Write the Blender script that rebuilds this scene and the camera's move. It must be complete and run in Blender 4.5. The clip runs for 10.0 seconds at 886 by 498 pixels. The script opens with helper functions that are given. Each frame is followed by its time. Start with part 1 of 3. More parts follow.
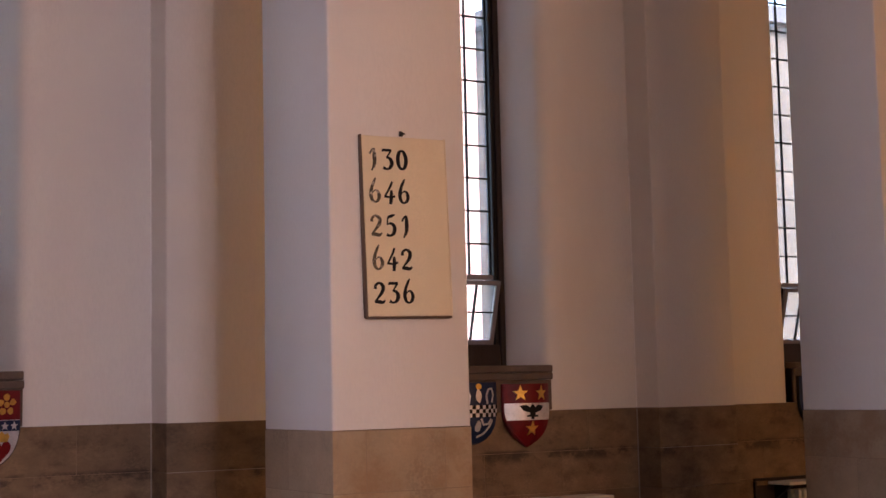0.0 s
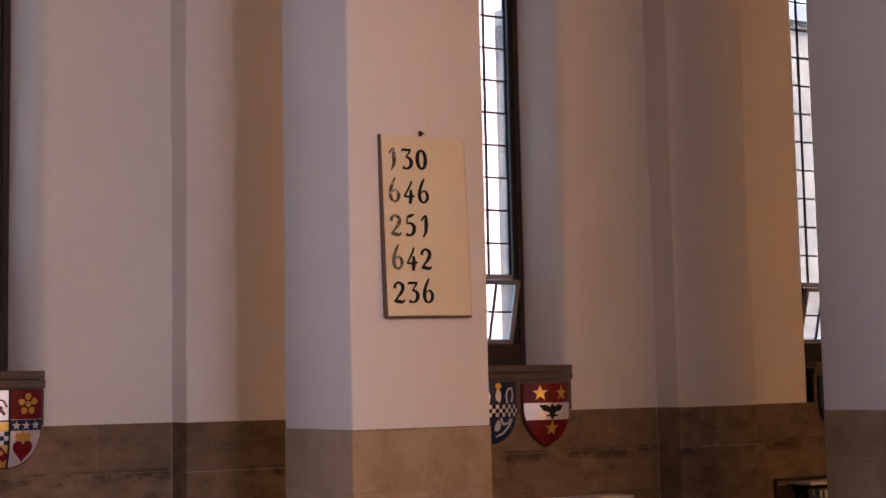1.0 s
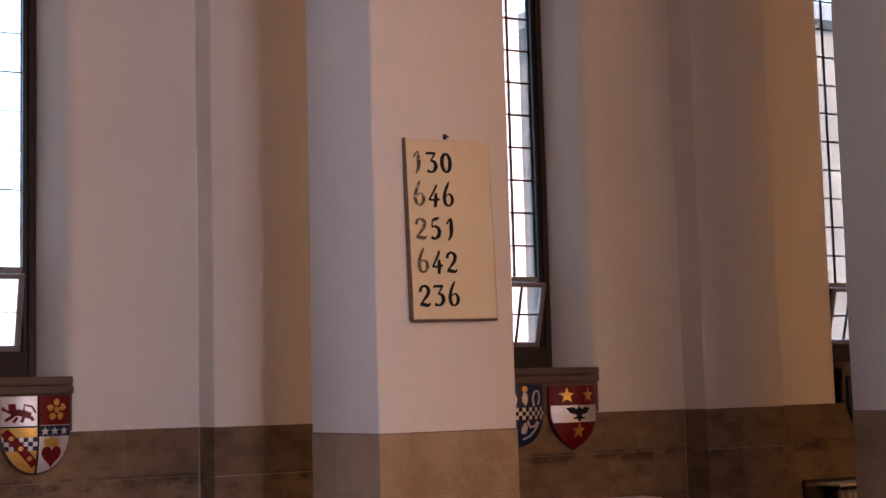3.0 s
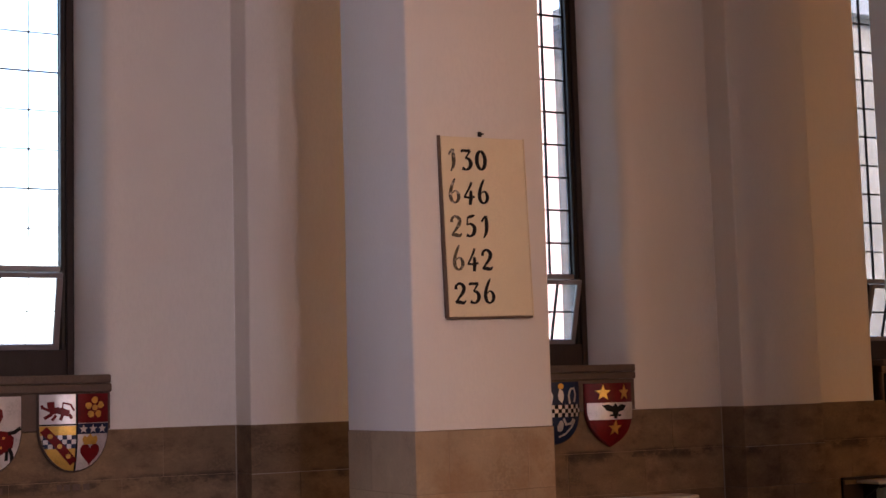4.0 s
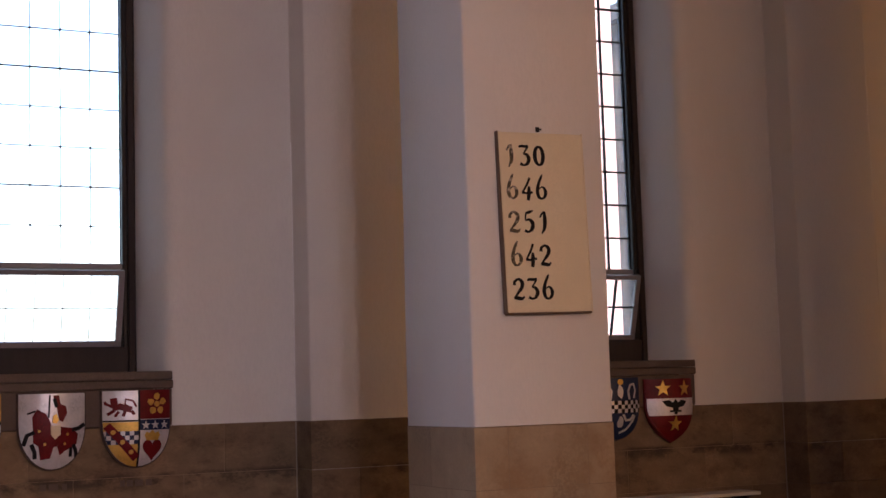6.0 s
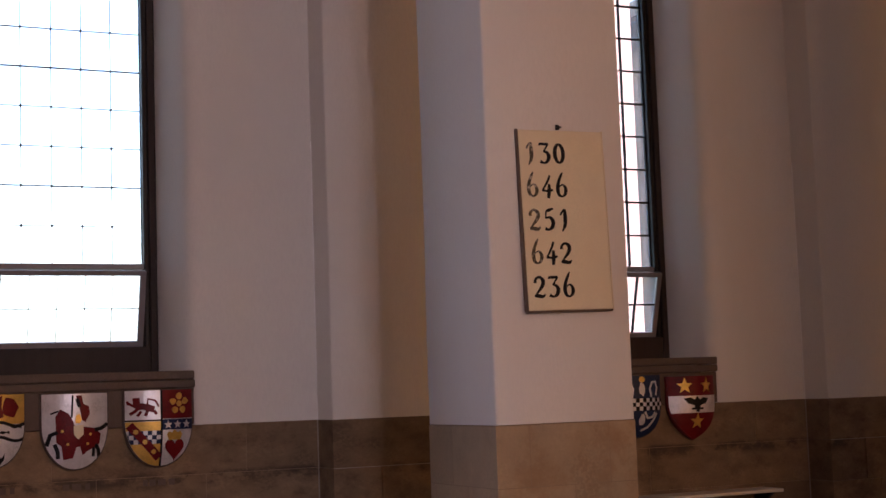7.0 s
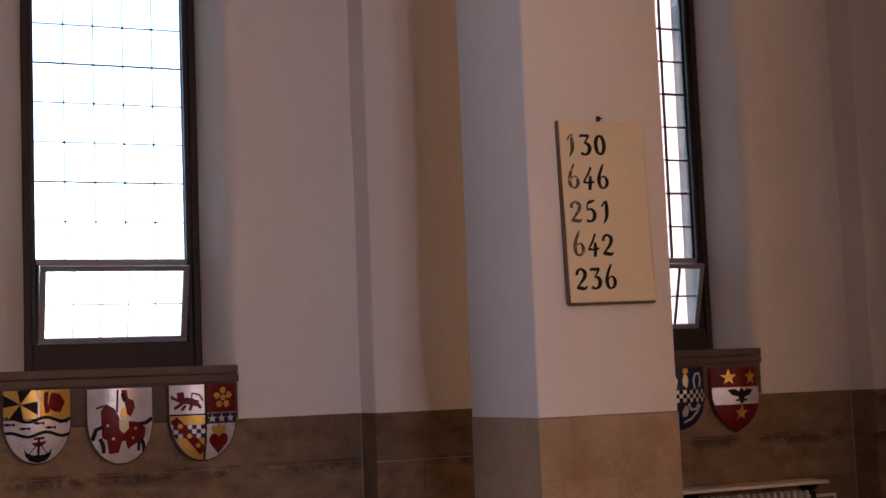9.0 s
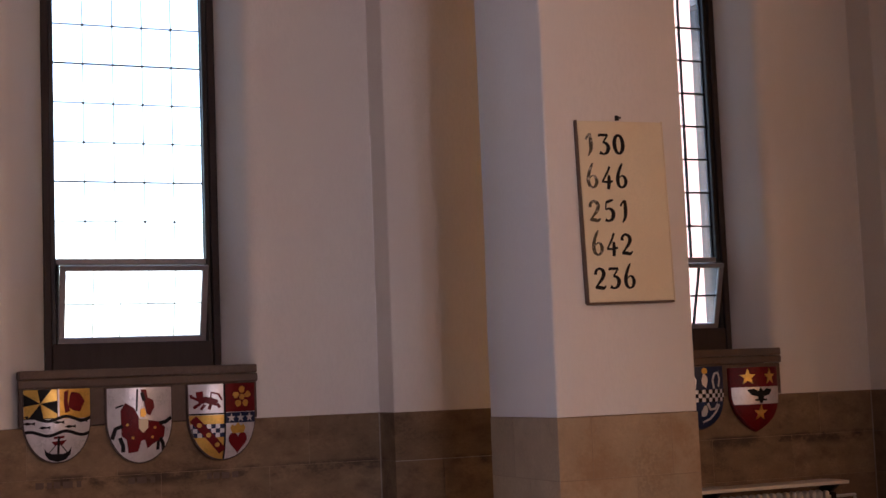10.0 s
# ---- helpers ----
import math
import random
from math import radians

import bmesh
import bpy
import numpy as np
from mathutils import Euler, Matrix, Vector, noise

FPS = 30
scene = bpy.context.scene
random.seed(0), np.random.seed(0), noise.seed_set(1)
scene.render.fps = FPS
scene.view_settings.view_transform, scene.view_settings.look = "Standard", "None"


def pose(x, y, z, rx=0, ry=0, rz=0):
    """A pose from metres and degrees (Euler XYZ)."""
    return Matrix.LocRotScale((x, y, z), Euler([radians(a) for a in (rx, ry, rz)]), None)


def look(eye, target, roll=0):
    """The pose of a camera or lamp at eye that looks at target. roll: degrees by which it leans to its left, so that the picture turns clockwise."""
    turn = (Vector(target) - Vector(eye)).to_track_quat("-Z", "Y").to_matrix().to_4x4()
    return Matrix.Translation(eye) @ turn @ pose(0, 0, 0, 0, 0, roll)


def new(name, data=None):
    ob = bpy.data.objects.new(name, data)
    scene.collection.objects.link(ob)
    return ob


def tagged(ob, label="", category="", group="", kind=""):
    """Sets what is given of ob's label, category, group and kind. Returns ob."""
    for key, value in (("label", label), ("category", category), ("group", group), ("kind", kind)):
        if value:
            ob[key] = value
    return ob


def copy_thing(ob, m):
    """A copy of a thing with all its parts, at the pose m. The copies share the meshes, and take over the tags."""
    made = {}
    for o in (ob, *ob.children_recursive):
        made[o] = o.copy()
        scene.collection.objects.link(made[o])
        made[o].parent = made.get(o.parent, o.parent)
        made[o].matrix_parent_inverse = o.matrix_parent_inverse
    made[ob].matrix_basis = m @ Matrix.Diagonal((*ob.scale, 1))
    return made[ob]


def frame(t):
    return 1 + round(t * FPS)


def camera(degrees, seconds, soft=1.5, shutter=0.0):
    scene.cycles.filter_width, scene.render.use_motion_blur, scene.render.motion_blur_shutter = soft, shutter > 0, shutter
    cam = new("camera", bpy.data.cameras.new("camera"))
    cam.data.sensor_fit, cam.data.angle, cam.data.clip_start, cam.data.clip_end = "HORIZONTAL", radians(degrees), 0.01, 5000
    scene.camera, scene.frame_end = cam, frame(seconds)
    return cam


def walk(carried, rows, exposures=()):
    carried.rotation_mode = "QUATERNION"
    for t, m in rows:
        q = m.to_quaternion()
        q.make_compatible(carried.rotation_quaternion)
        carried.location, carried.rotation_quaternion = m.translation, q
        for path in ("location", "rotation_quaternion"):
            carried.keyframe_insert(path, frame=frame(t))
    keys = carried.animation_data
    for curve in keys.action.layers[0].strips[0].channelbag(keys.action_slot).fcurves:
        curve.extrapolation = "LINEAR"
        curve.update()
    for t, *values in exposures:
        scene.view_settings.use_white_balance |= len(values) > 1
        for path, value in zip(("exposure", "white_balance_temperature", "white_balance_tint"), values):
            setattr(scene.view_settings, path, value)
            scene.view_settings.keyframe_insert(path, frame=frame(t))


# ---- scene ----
cam = camera(34.18, 10.0, soft=1.5)
EYE = (0.0, 0.0, 1.6)
# seconds, degrees turned to the right of the wall's normal, degrees up, degrees leaned to the right
ROWS = [
    (0.0, 31.68, 5.56, 1.24),
    (0.5, 31.37, 5.53, 1.18),
    (1.0, 30.90, 5.56, 1.20),
    (1.5, 30.73, 5.58, 1.33),
    (2.0, 30.55, 5.56, 1.38),
    (2.5, 30.34, 5.69, 1.42),
    (4.0, 28.48, 5.65, 1.63),
    (4.5, 27.75, 5.70, 1.39),
    (5.0, 27.18, 5.66, 1.48),
    (5.5, 26.59, 5.58, 1.56),
    (7.0, 25.33, 5.52, 1.96),
    (7.5, 24.79, 5.47, 1.93),
    (8.0, 24.52, 5.55, 1.99),
    (8.5, 24.05, 5.31, 2.11),
    (9.0, 23.67, 5.30, 2.27),
    (9.5, 23.32, 5.34, 2.21),
    (10.0, 22.93, 5.31, 2.22),
]
WALK_ROWS = [(t, pose(*EYE, 0, 0, -yaw) @ pose(0, 0, 0, 90 + up) @ pose(0, 0, 0, 0, 0, -lean)) for t, yaw, up, lean in ROWS]
walk(cam, WALK_ROWS, exposures=[(0.0, 3.6, 6350, 18), (2.5, 3.52, 6350, 18), (4.0, 3.32, 6350, 18), (4.5, 3.2, 6350, 18), (5.5, 3.08, 6350, 18), (7.0, 3.08, 6350, 18), (10.0, 3.08, 6350, 18)])

# ---- world and lights ----
world = bpy.data.worlds.new("sky")
scene.world = world
world.use_nodes = True
wn = world.node_tree.nodes
sky = wn.new("ShaderNodeTexSky")
sky.sky_type = "NISHITA"
sky.sun_disc = False
sky.dust_density, sky.ozone_density = 2.2, 0.6
sky.sun_elevation = radians(42)
sky.sun_rotation = radians(200)
world.node_tree.links.new(sky.outputs[0], wn["Background"].inputs[0])
wn["Background"].inputs[1].default_value = 0.13

sun = new("sun", bpy.data.lights.new("sun", "SUN"))
sun.data.energy, sun.data.angle, sun.data.color = 3.0, radians(0.5), (1.0, 0.94, 0.86)
sun.matrix_world = look((-8, -20, 20), (0, 0, 0))


def window_light(x, y, z, w, h, target, watts, colour):
    """Area lamp added at an unseen opening, to fill light into the room."""
    lamp = new("window_light", bpy.data.lights.new("window_light", "AREA"))
    lamp.data.shape, lamp.data.size, lamp.data.size_y = "RECTANGLE", w, h
    lamp.data.energy, lamp.data.color = watts, colour
    lamp.matrix_world = look((x, y, z), target)
    return lamp


COOL, NEUTRAL, WARM = (0.82, 0.68, 1.0), (1.0, 0.78, 0.90), (1.0, 0.59, 0.26)

# ---- materials ----
def material(name, colour, rough=0.6, metal=0.0, spots=0.0, spot_scale=3.0, stain_glare=None, stain_glare_amount=0.0, bump=0.0,
             bump_scale=60.0, grain=0.08, grain_scale=90.0, vary=0.0, streak=(1, 1, 1), soot=None, shine=0.5):
    """A surface with broad blotches, fine grain, relief and a little change from piece to piece."""
    mat = bpy.data.materials.new(name)
    mat.use_nodes = True
    nodes, links = mat.node_tree.nodes, mat.node_tree.links
    bsdf = nodes["Principled BSDF"]
    bsdf.inputs["Roughness"].default_value, bsdf.inputs["Metallic"].default_value = rough, metal
    bsdf.inputs["Specular IOR Level"].default_value = shine
    geo = nodes.new("ShaderNodeNewGeometry")
    stretch = nodes.new("ShaderNodeMapping")
    stretch.inputs["Scale"].default_value = streak
    links.new(geo.outputs["Position"], stretch.inputs[0])

    def noise_at(scale, detail=5.0, rough_=0.6):
        n = nodes.new("ShaderNodeTexNoise")
        n.inputs["Scale"].default_value, n.inputs["Detail"].default_value, n.inputs["Roughness"].default_value = scale, detail, rough_
        links.new(stretch.outputs[0], n.inputs["Vector"])
        return n.outputs["Fac"]

    def mix(a, b, fac, kind="MIX"):
        m = nodes.new("ShaderNodeMix")
        m.data_type, m.blend_type = "RGBA", kind
        for socket, value in ((m.inputs[0], fac), (m.inputs[6], a), (m.inputs[7], b)):
            if isinstance(value, bpy.types.NodeSocket):
                links.new(value, socket)
            else:
                socket.default_value = value if isinstance(value, float) else (*value[:3], 1)
        return m.outputs[2]

    def ramp(fac, lo, hi, top=1.0):
        r = nodes.new("ShaderNodeMapRange")
        r.interpolation_type = "SMOOTHSTEP"
        for i, value in ((1, lo), (2, hi), (3, 0.0), (4, top)):
            r.inputs[i].default_value = value
        links.new(fac, r.inputs[0])
        return r.outputs[0]

    col = mix(colour, [c * (1 - spots) for c in colour], ramp(noise_at(spot_scale), 0.35, 0.7))
    col = mix(col, [c * (1 - grain) for c in colour], ramp(noise_at(grain_scale, 3.0), 0.4, 0.65))
    if stain_glare:
        col = mix(col, stain_glare, ramp(noise_at(spot_scale * 0.63, 7.0, 0.65), 0.5, 0.72, stain_glare_amount))
    if soot:
        # a smoky band of old dirt along one course, broken up by noise
        lift = nodes.new("ShaderNodeSeparateXYZ")
        links.new(geo.outputs["Position"], lift.inputs[0])
        up, down, both, broken = ramp(lift.outputs[2], soot - 0.09, soot - 0.03), ramp(lift.outputs[2], soot + 0.03, soot), nodes.new("ShaderNodeMath"), nodes.new("ShaderNodeMath")
        both.operation = broken.operation = "MULTIPLY"
        links.new(up, both.inputs[0])
        links.new(down, both.inputs[1])
        links.new(both.outputs[0], broken.inputs[0])
        links.new(ramp(noise_at(3.1, 6.0, 0.7), 0.45, 0.6, 0.8), broken.inputs[1])
        col = mix(col, (0.028, 0.018, 0.014), broken.outputs[0])
    if vary:
        info = nodes.new("ShaderNodeObjectInfo")
        hue = nodes.new("ShaderNodeHueSaturation")
        v = nodes.new("ShaderNodeMapRange")
        v.inputs[3].default_value, v.inputs[4].default_value = 1 - vary, 1 + vary
        links.new(info.outputs["Random"], v.inputs[0])
        links.new(v.outputs[0], hue.inputs["Value"])
        links.new(col, hue.inputs["Color"])
        col = hue.outputs[0]
    links.new(col, bsdf.inputs["Base Color"])
    if bump:
        b = nodes.new("ShaderNodeBump")
        b.inputs["Strength"].default_value, b.inputs["Distance"].default_value = bump, 0.004
        links.new(noise_at(bump_scale, 6.0), b.inputs["Height"])
        links.new(b.outputs[0], bsdf.inputs["Normal"])
    return mat


PLASTER = material("painted plaster", (0.70, 0.655, 0.60), 0.75, spots=0.07, spot_scale=1.1, stain_glare=(0.60, 0.53, 0.46),
                   stain_glare_amount=0.35, bump=0.35, bump_scale=22, grain=0.04, streak=(1, 1, 0.35))
STONE = material("yellow-brown sandstone", (0.39, 0.28, 0.17), 0.85, spots=0.3, spot_scale=4.0, stain_glare=(0.25, 0.145, 0.07),
                 stain_glare_amount=0.8, bump=0.6, bump_scale=70, grain=0.12, grain_scale=60, vary=0.1)
# The wall's dado stone, darker and browner than the piers' sandstone.
DADO_STONE = material("dark brown sandstone with stains", (0.225, 0.145, 0.08), 0.85, spots=0.45, spot_scale=5.5, stain_glare=(0.075, 0.043, 0.024),
                     stain_glare_amount=0.85, bump=0.6, bump_scale=70, grain=0.2, grain_scale=50, vary=0.12, streak=(1, 1, 1.6), soot=1.165)
MORTAR = material("pale mortar", (0.3, 0.205, 0.125), 0.9, spots=0.2, bump=0.5)
SILL_STONE = material("dark sill stone", (0.125, 0.085, 0.063), 0.8, spots=0.3, spot_scale=6, stain_glare=(0.09, 0.06, 0.045), stain_glare_amount=0.6, bump=0.5, grain=0.2)
DARK_WOOD = material("dark stained window timber", (0.03, 0.02, 0.017), 0.6, shine=0.25, spots=0.3, spot_scale=5, bump=0.3, streak=(4, 4, 0.5))
LEAD = material("lead glazing bar", (0.012, 0.012, 0.014), 0.6, spots=0.3, shine=0.15)
STEEL = material("grey painted casement steel", (0.20, 0.185, 0.195), 0.45, spots=0.2, spot_scale=8)
CREAM = material("cream painted board", (0.74, 0.63, 0.43), 0.55, spots=0.06, spot_scale=4, stain_glare=(0.62, 0.49, 0.31), stain_glare_amount=0.3, bump=0.15, grain=0.05)
BOARD_EDGE = material("dark board edge", (0.12, 0.075, 0.045), 0.6, spots=0.2)
INK = material("black numeral paint", (0.006, 0.005, 0.006), 0.6, spots=0.2, shine=0.2)
# The pale patches are glare painted into the first-column numerals.
GLARE_INK = material("glossy numeral with painted glare", (0.02, 0.017, 0.016), 0.3, spots=0.3, spot_scale=60, stain_glare=(0.60, 0.53, 0.46), stain_glare_amount=1.0)
IRON = material("dark iron", (0.02, 0.018, 0.017), 0.5, metal=0.6)
ENAMEL = material("cream radiator enamel", (0.60, 0.55, 0.48), 0.4, spots=0.1, spot_scale=8)
SHELF = material("painted shelf", (0.66, 0.60, 0.53), 0.5, spots=0.12, spot_scale=6)
FLOOR = material("wood block floor", (0.12, 0.06, 0.03), 0.4, spots=0.25, spot_scale=4, bump=0.2)
CEILING = material("ceiling plaster", (0.60, 0.51, 0.42), 0.8, spots=0.06)
RED = material("heraldic red", (0.155, 0.004, 0.007), 0.42, spots=0.45, spot_scale=14, bump=0.4, shine=0.25)
WHITE = material("heraldic silver leaf", (0.78, 0.75, 0.77), 0.36, metal=0.45, spots=0.3, spot_scale=12, bump=0.9, bump_scale=30)
GOLD = material("heraldic gold", (0.78, 0.47, 0.10), 0.38, metal=0.6, spots=0.3, spot_scale=20, bump=0.4)
BLUE = material("heraldic blue", (0.010, 0.024, 0.075), 0.4, spots=0.4, spot_scale=14, bump=0.5, shine=0.3)
# This dark tone paints in the shading around the shields' edges.
RIM = material("shield body with painted edge shade", (0.085, 0.056, 0.046), 0.6, spots=0.3, spot_scale=10)
BLACK = material("heraldic black", (0.008, 0.008, 0.009), 0.6, spots=0.2, shine=0.2)
BRICK = material("pink brick", (0.40, 0.245, 0.23), 0.85, spots=0.25, spot_scale=0.8, bump=0.4, grain=0.2, grain_scale=6)
FACADE = material("beige stone facade", (0.088, 0.074, 0.064), 0.85, spots=0.45, spot_scale=0.9, stain_glare=(0.05, 0.039, 0.033), stain_glare_amount=0.6, bump=0.4, grain=0.3, grain_scale=5)
TURF = material("turf", (0.06, 0.08, 0.03), 0.9, spots=0.3, spot_scale=0.6)
FILLET = material("pale lime mortar", (0.36, 0.30, 0.25), 0.9, spots=0.3, spot_scale=9, bump=0.5)
BEAD = material("pale painted seam", (0.86, 0.83, 0.80), 0.7, spots=0.2, spot_scale=9)
ROOF = material("slate", (0.08, 0.085, 0.1), 0.6, spots=0.3)


def glass_material(name, tint):
    """Old window glass: mostly clear, a little milky with grime."""
    mat = bpy.data.materials.new(name)
    mat.use_nodes = True
    nodes, links = mat.node_tree.nodes, mat.node_tree.links
    nodes.remove(nodes["Principled BSDF"])
    clear, milky, gloss = (nodes.new(k) for k in ("ShaderNodeBsdfTransparent", "ShaderNodeBsdfTranslucent", "ShaderNodeBsdfGlossy"))
    clear.inputs[0].default_value = milky.inputs[0].default_value = tint
    gloss.inputs["Roughness"].default_value = 0.08
    a, b, rim = nodes.new("ShaderNodeMixShader"), nodes.new("ShaderNodeMixShader"), nodes.new("ShaderNodeLayerWeight")
    grime = nodes.new("ShaderNodeTexNoise")
    grime.inputs["Scale"].default_value = 9
    amount = nodes.new("ShaderNodeMapRange")
    amount.inputs[3].default_value, amount.inputs[4].default_value = 0.04, 0.18
    links.new(grime.outputs["Fac"], amount.inputs[0])
    links.new(amount.outputs[0], a.inputs[0])
    links.new(clear.outputs[0], a.inputs[1])
    links.new(milky.outputs[0], a.inputs[2])
    rim.inputs[0].default_value = 0.12
    links.new(rim.outputs["Facing"], b.inputs[0])
    links.new(a.outputs[0], b.inputs[1])
    links.new(gloss.outputs[0], b.inputs[2])
    links.new(b.outputs[0], nodes["Material Output"].inputs[0])
    return mat


GLASS = glass_material("old window glass", (0.88, 0.90, 0.91, 1))
# Filter for added, unseen windows: holds back blue sky and warms the fill.
AMBER = glass_material("amber light filter glass", (0.62, 0.36, 0.14, 1))

# ---- mesh helpers ----
def empty(name, x, y, z, label="", category="", group="", kind=""):
    ob = new(name)
    ob.location = (x, y, z)
    ob.empty_display_size = 0.1
    return tagged(ob, label, category, group, kind)


def mesh_of(name, bm, mat, smooth=None):
    bmesh.ops.recalc_face_normals(bm, faces=bm.faces[:])
    me = bpy.data.meshes.new(name)
    bm.to_mesh(me)
    bm.free()
    me.materials.append(mat)
    if smooth:
        me.polygons.foreach_set("use_smooth", [True] * len(me.polygons))
        me.set_sharp_from_angle(angle=radians(smooth))
    return me


def part(name, bm, mat, parent, label="", smooth=None):
    """One mesh object under a thing or a part, its coordinates those of its parent."""
    ob = new(name, bm if isinstance(bm, bpy.types.Mesh) else mesh_of(name, bm, mat, smooth))
    ob.parent = parent
    return tagged(ob, label)


def box(x0, x1, y0, y1, z0, z1, bevel=0.0, bm=None, segments=1):
    own = bmesh.new()
    bmesh.ops.create_cube(own, size=1)
    for v in own.verts:
        v.co = ((x0 + x1) / 2 + v.co.x * (x1 - x0), (y0 + y1) / 2 + v.co.y * (y1 - y0), (z0 + z1) / 2 + v.co.z * (z1 - z0))
    if bevel:
        bmesh.ops.bevel(own, geom=own.edges[:], offset=bevel, segments=segments, affect="EDGES", profile=0.5)
    if bm is None:
        return own
    me = bpy.data.meshes.new("piece")
    own.to_mesh(me)
    own.free()
    bm.from_mesh(me)
    bpy.data.meshes.remove(me)
    return bm


def rounded(outline, radii, steps=3):
    """The plan outline with its corners rounded."""
    out, n = [], len(outline)
    for i, (p, r) in enumerate(zip(outline, radii)):
        a, b, c = Vector(outline[i - 1]), Vector(p), Vector(outline[(i + 1) % n])
        if not r:
            out.append(b)
            continue
        u, w = b + (a - b).normalized() * r, b + (c - b).normalized() * r
        for k in range(steps + 1):
            s = k / steps
            out.append(u * (1 - s) ** 2 + b * 2 * s * (1 - s) + w * s ** 2)
    return out


def upright(outline, z0, z1, step=0.22, wobble=0.0025):
    """A plan outline raised from z0 to z1, its faces as uneven as hand-laid plaster."""
    bm = bmesh.new()
    count = max(1, round((z1 - z0) / step))
    rings = []
    for k in range(count + 1):
        z = z0 + (z1 - z0) * k / count
        ring = []
        for p in outline:
            d = noise.noise_vector(Vector((p[0] * 1.3, p[1] * 1.3, z * 1.6))) * wobble
            ring.append(bm.verts.new((p[0] + d.x, p[1] + d.y, z)))
        rings.append(ring)
    n = len(outline)
    for lo, hi in zip(rings, rings[1:]):
        for i in range(n):
            bm.faces.new((lo[i], lo[(i + 1) % n], hi[(i + 1) % n], hi[i]))
    bm.faces.new(rings[0])
    bm.faces.new(rings[-1])
    return bm


def plate(points, y0, y1, bm=None):
    """A flat shape in the x-z plane with thickness from y0 (back) to y1 (front)."""
    bm = bm or bmesh.new()
    back = [bm.verts.new((x, y0, z)) for x, z in points]
    front = [bm.verts.new((x, y1, z)) for x, z in points]
    n = len(points)
    bm.faces.new(back)
    bm.faces.new(front)
    for i in range(n):
        bm.faces.new((back[i], back[(i + 1) % n], front[(i + 1) % n], front[i]))
    return bm


# ---- plan ----
BAY = 3.598                      # spacing of windows and piers
WALL, PIL = 8.05, 7.807          # faces of the aisle wall and of its pilasters
PIL_X0, PIL_X1 = 2.958, 3.672    # the pilaster between the first two windows
PIER_X0, PIER_X1, PIER_Y0, PIER_Y1 = 2.934, 3.658, 5.714, 6.421
WIN, LEDGE_C = 1.598, 1.556      # middle of the first window, and of its ledge
DADO, TOP, HEAD, COURSE = 1.442, 8.0, 6.15, 0.278
BAYS = range(-3, 5)

# ---- structure ----
floor = new("floor", mesh_of("floor", box(-14, 22, -9.5, 8.7, -0.12, 0.0), FLOOR))
tagged(floor, "brown wood block church floor", "floor", kind="structure")
ceiling = new("ceiling", mesh_of("ceiling", box(-14.3, 22.3, -9.8, 8.7, TOP, TOP + 0.2), CEILING))
tagged(ceiling, "plain cream plaster ceiling", "ceiling", kind="structure")


def wall_pier(k):
    """The plastered wall between two windows, with its pilaster."""
    d = k * BAY
    a, b = WIN + d, WIN + d + BAY
    outline = [(a + 0.512, 8.56), (a + 0.512, 8.43), (a + 0.605, WALL), (PIL_X0 + d, WALL), (PIL_X0 + d, PIL), (PIL_X1 + d, PIL),
               (PIL_X1 + d, WALL), (b - 0.765, WALL), (b - 0.512, 8.43), (b - 0.512, 8.56)]
    outline = rounded(outline, [0, 0.0, 0.08, 0.006, 0.014, 0.014, 0.006, 0.08, 0, 0], 4)
    wall = new("wall_north", mesh_of("wall_north", upright(outline, DADO, TOP), PLASTER, 40))
    return tagged(wall, "cream painted plaster wall with a shallow pilaster", "wall", kind="structure")


for k in BAYS:
    wall_pier(k)
for k in (*BAYS, 5):
    c = WIN + k * BAY
    # From bay 3 on, unseen infill shuts the whole opening to cut daylight.
    lintel = new("wall_north_lintel", mesh_of("wall_north_lintel", box(c - 0.512, c + 0.512, 8.10, 8.70, HEAD if k < 3 else 1.74, TOP), PLASTER))
    tagged(lintel, "cream plaster closing the window bay", "wall", kind="structure")
    under = new("wall_north_base", mesh_of("wall_north_base", box(c - 1.36, c + 1.37, WALL - 0.001, 8.70, 0, DADO - 0.004), MORTAR))
    tagged(under, "mortared core of the stone dado", "wall", kind="structure")
    breast = new("wall_north_breast", mesh_of("wall_north_breast", box(c - 0.512, c + 0.512, WALL + 0.02, 8.70, DADO, 1.735), SILL_STONE))
    tagged(breast, "stone wall below the window", "wall", kind="structure")
for k in BAYS:
    d = k * BAY
    # Added outside, out of sight, to hold western sky off the reveals.
    sky_block = new("wall_north_buttress", mesh_of("wall_north_buttress", box(PIL_X0 + d, PIL_X1 + d + 0.88, 8.702, 9.6, -0.4, TOP), FACADE))
    tagged(sky_block, "unseen stone block added to shade the window reveals", "wall", kind="structure")


def plain_wall(name, along, at, thick, start, end, middles):
    """A plain wall along x or y with openings of window width at the given middles."""
    bm = bmesh.new()

    def slab(a, b, z0, z1):
        box(*((a, b, at, at + thick) if along == "x" else (at, at + thick, a, b)), z0, z1, bm=bm)

    edges = [start] + [m + s for m in middles for s in (-0.512, 0.512)] + [end]
    for a, b in zip(edges[::2], edges[1::2]):
        slab(a, b, 0, TOP)
    for m in middles:
        slab(m - 0.512, m + 0.512, 0, 1.735)
        slab(m - 0.512, m + 0.512, HEAD, TOP)
    return tagged(new(name, mesh_of(name, bm, PLASTER)), "cream painted plaster wall with added unseen windows" if middles else "cream painted plaster wall", "wall", kind="structure")


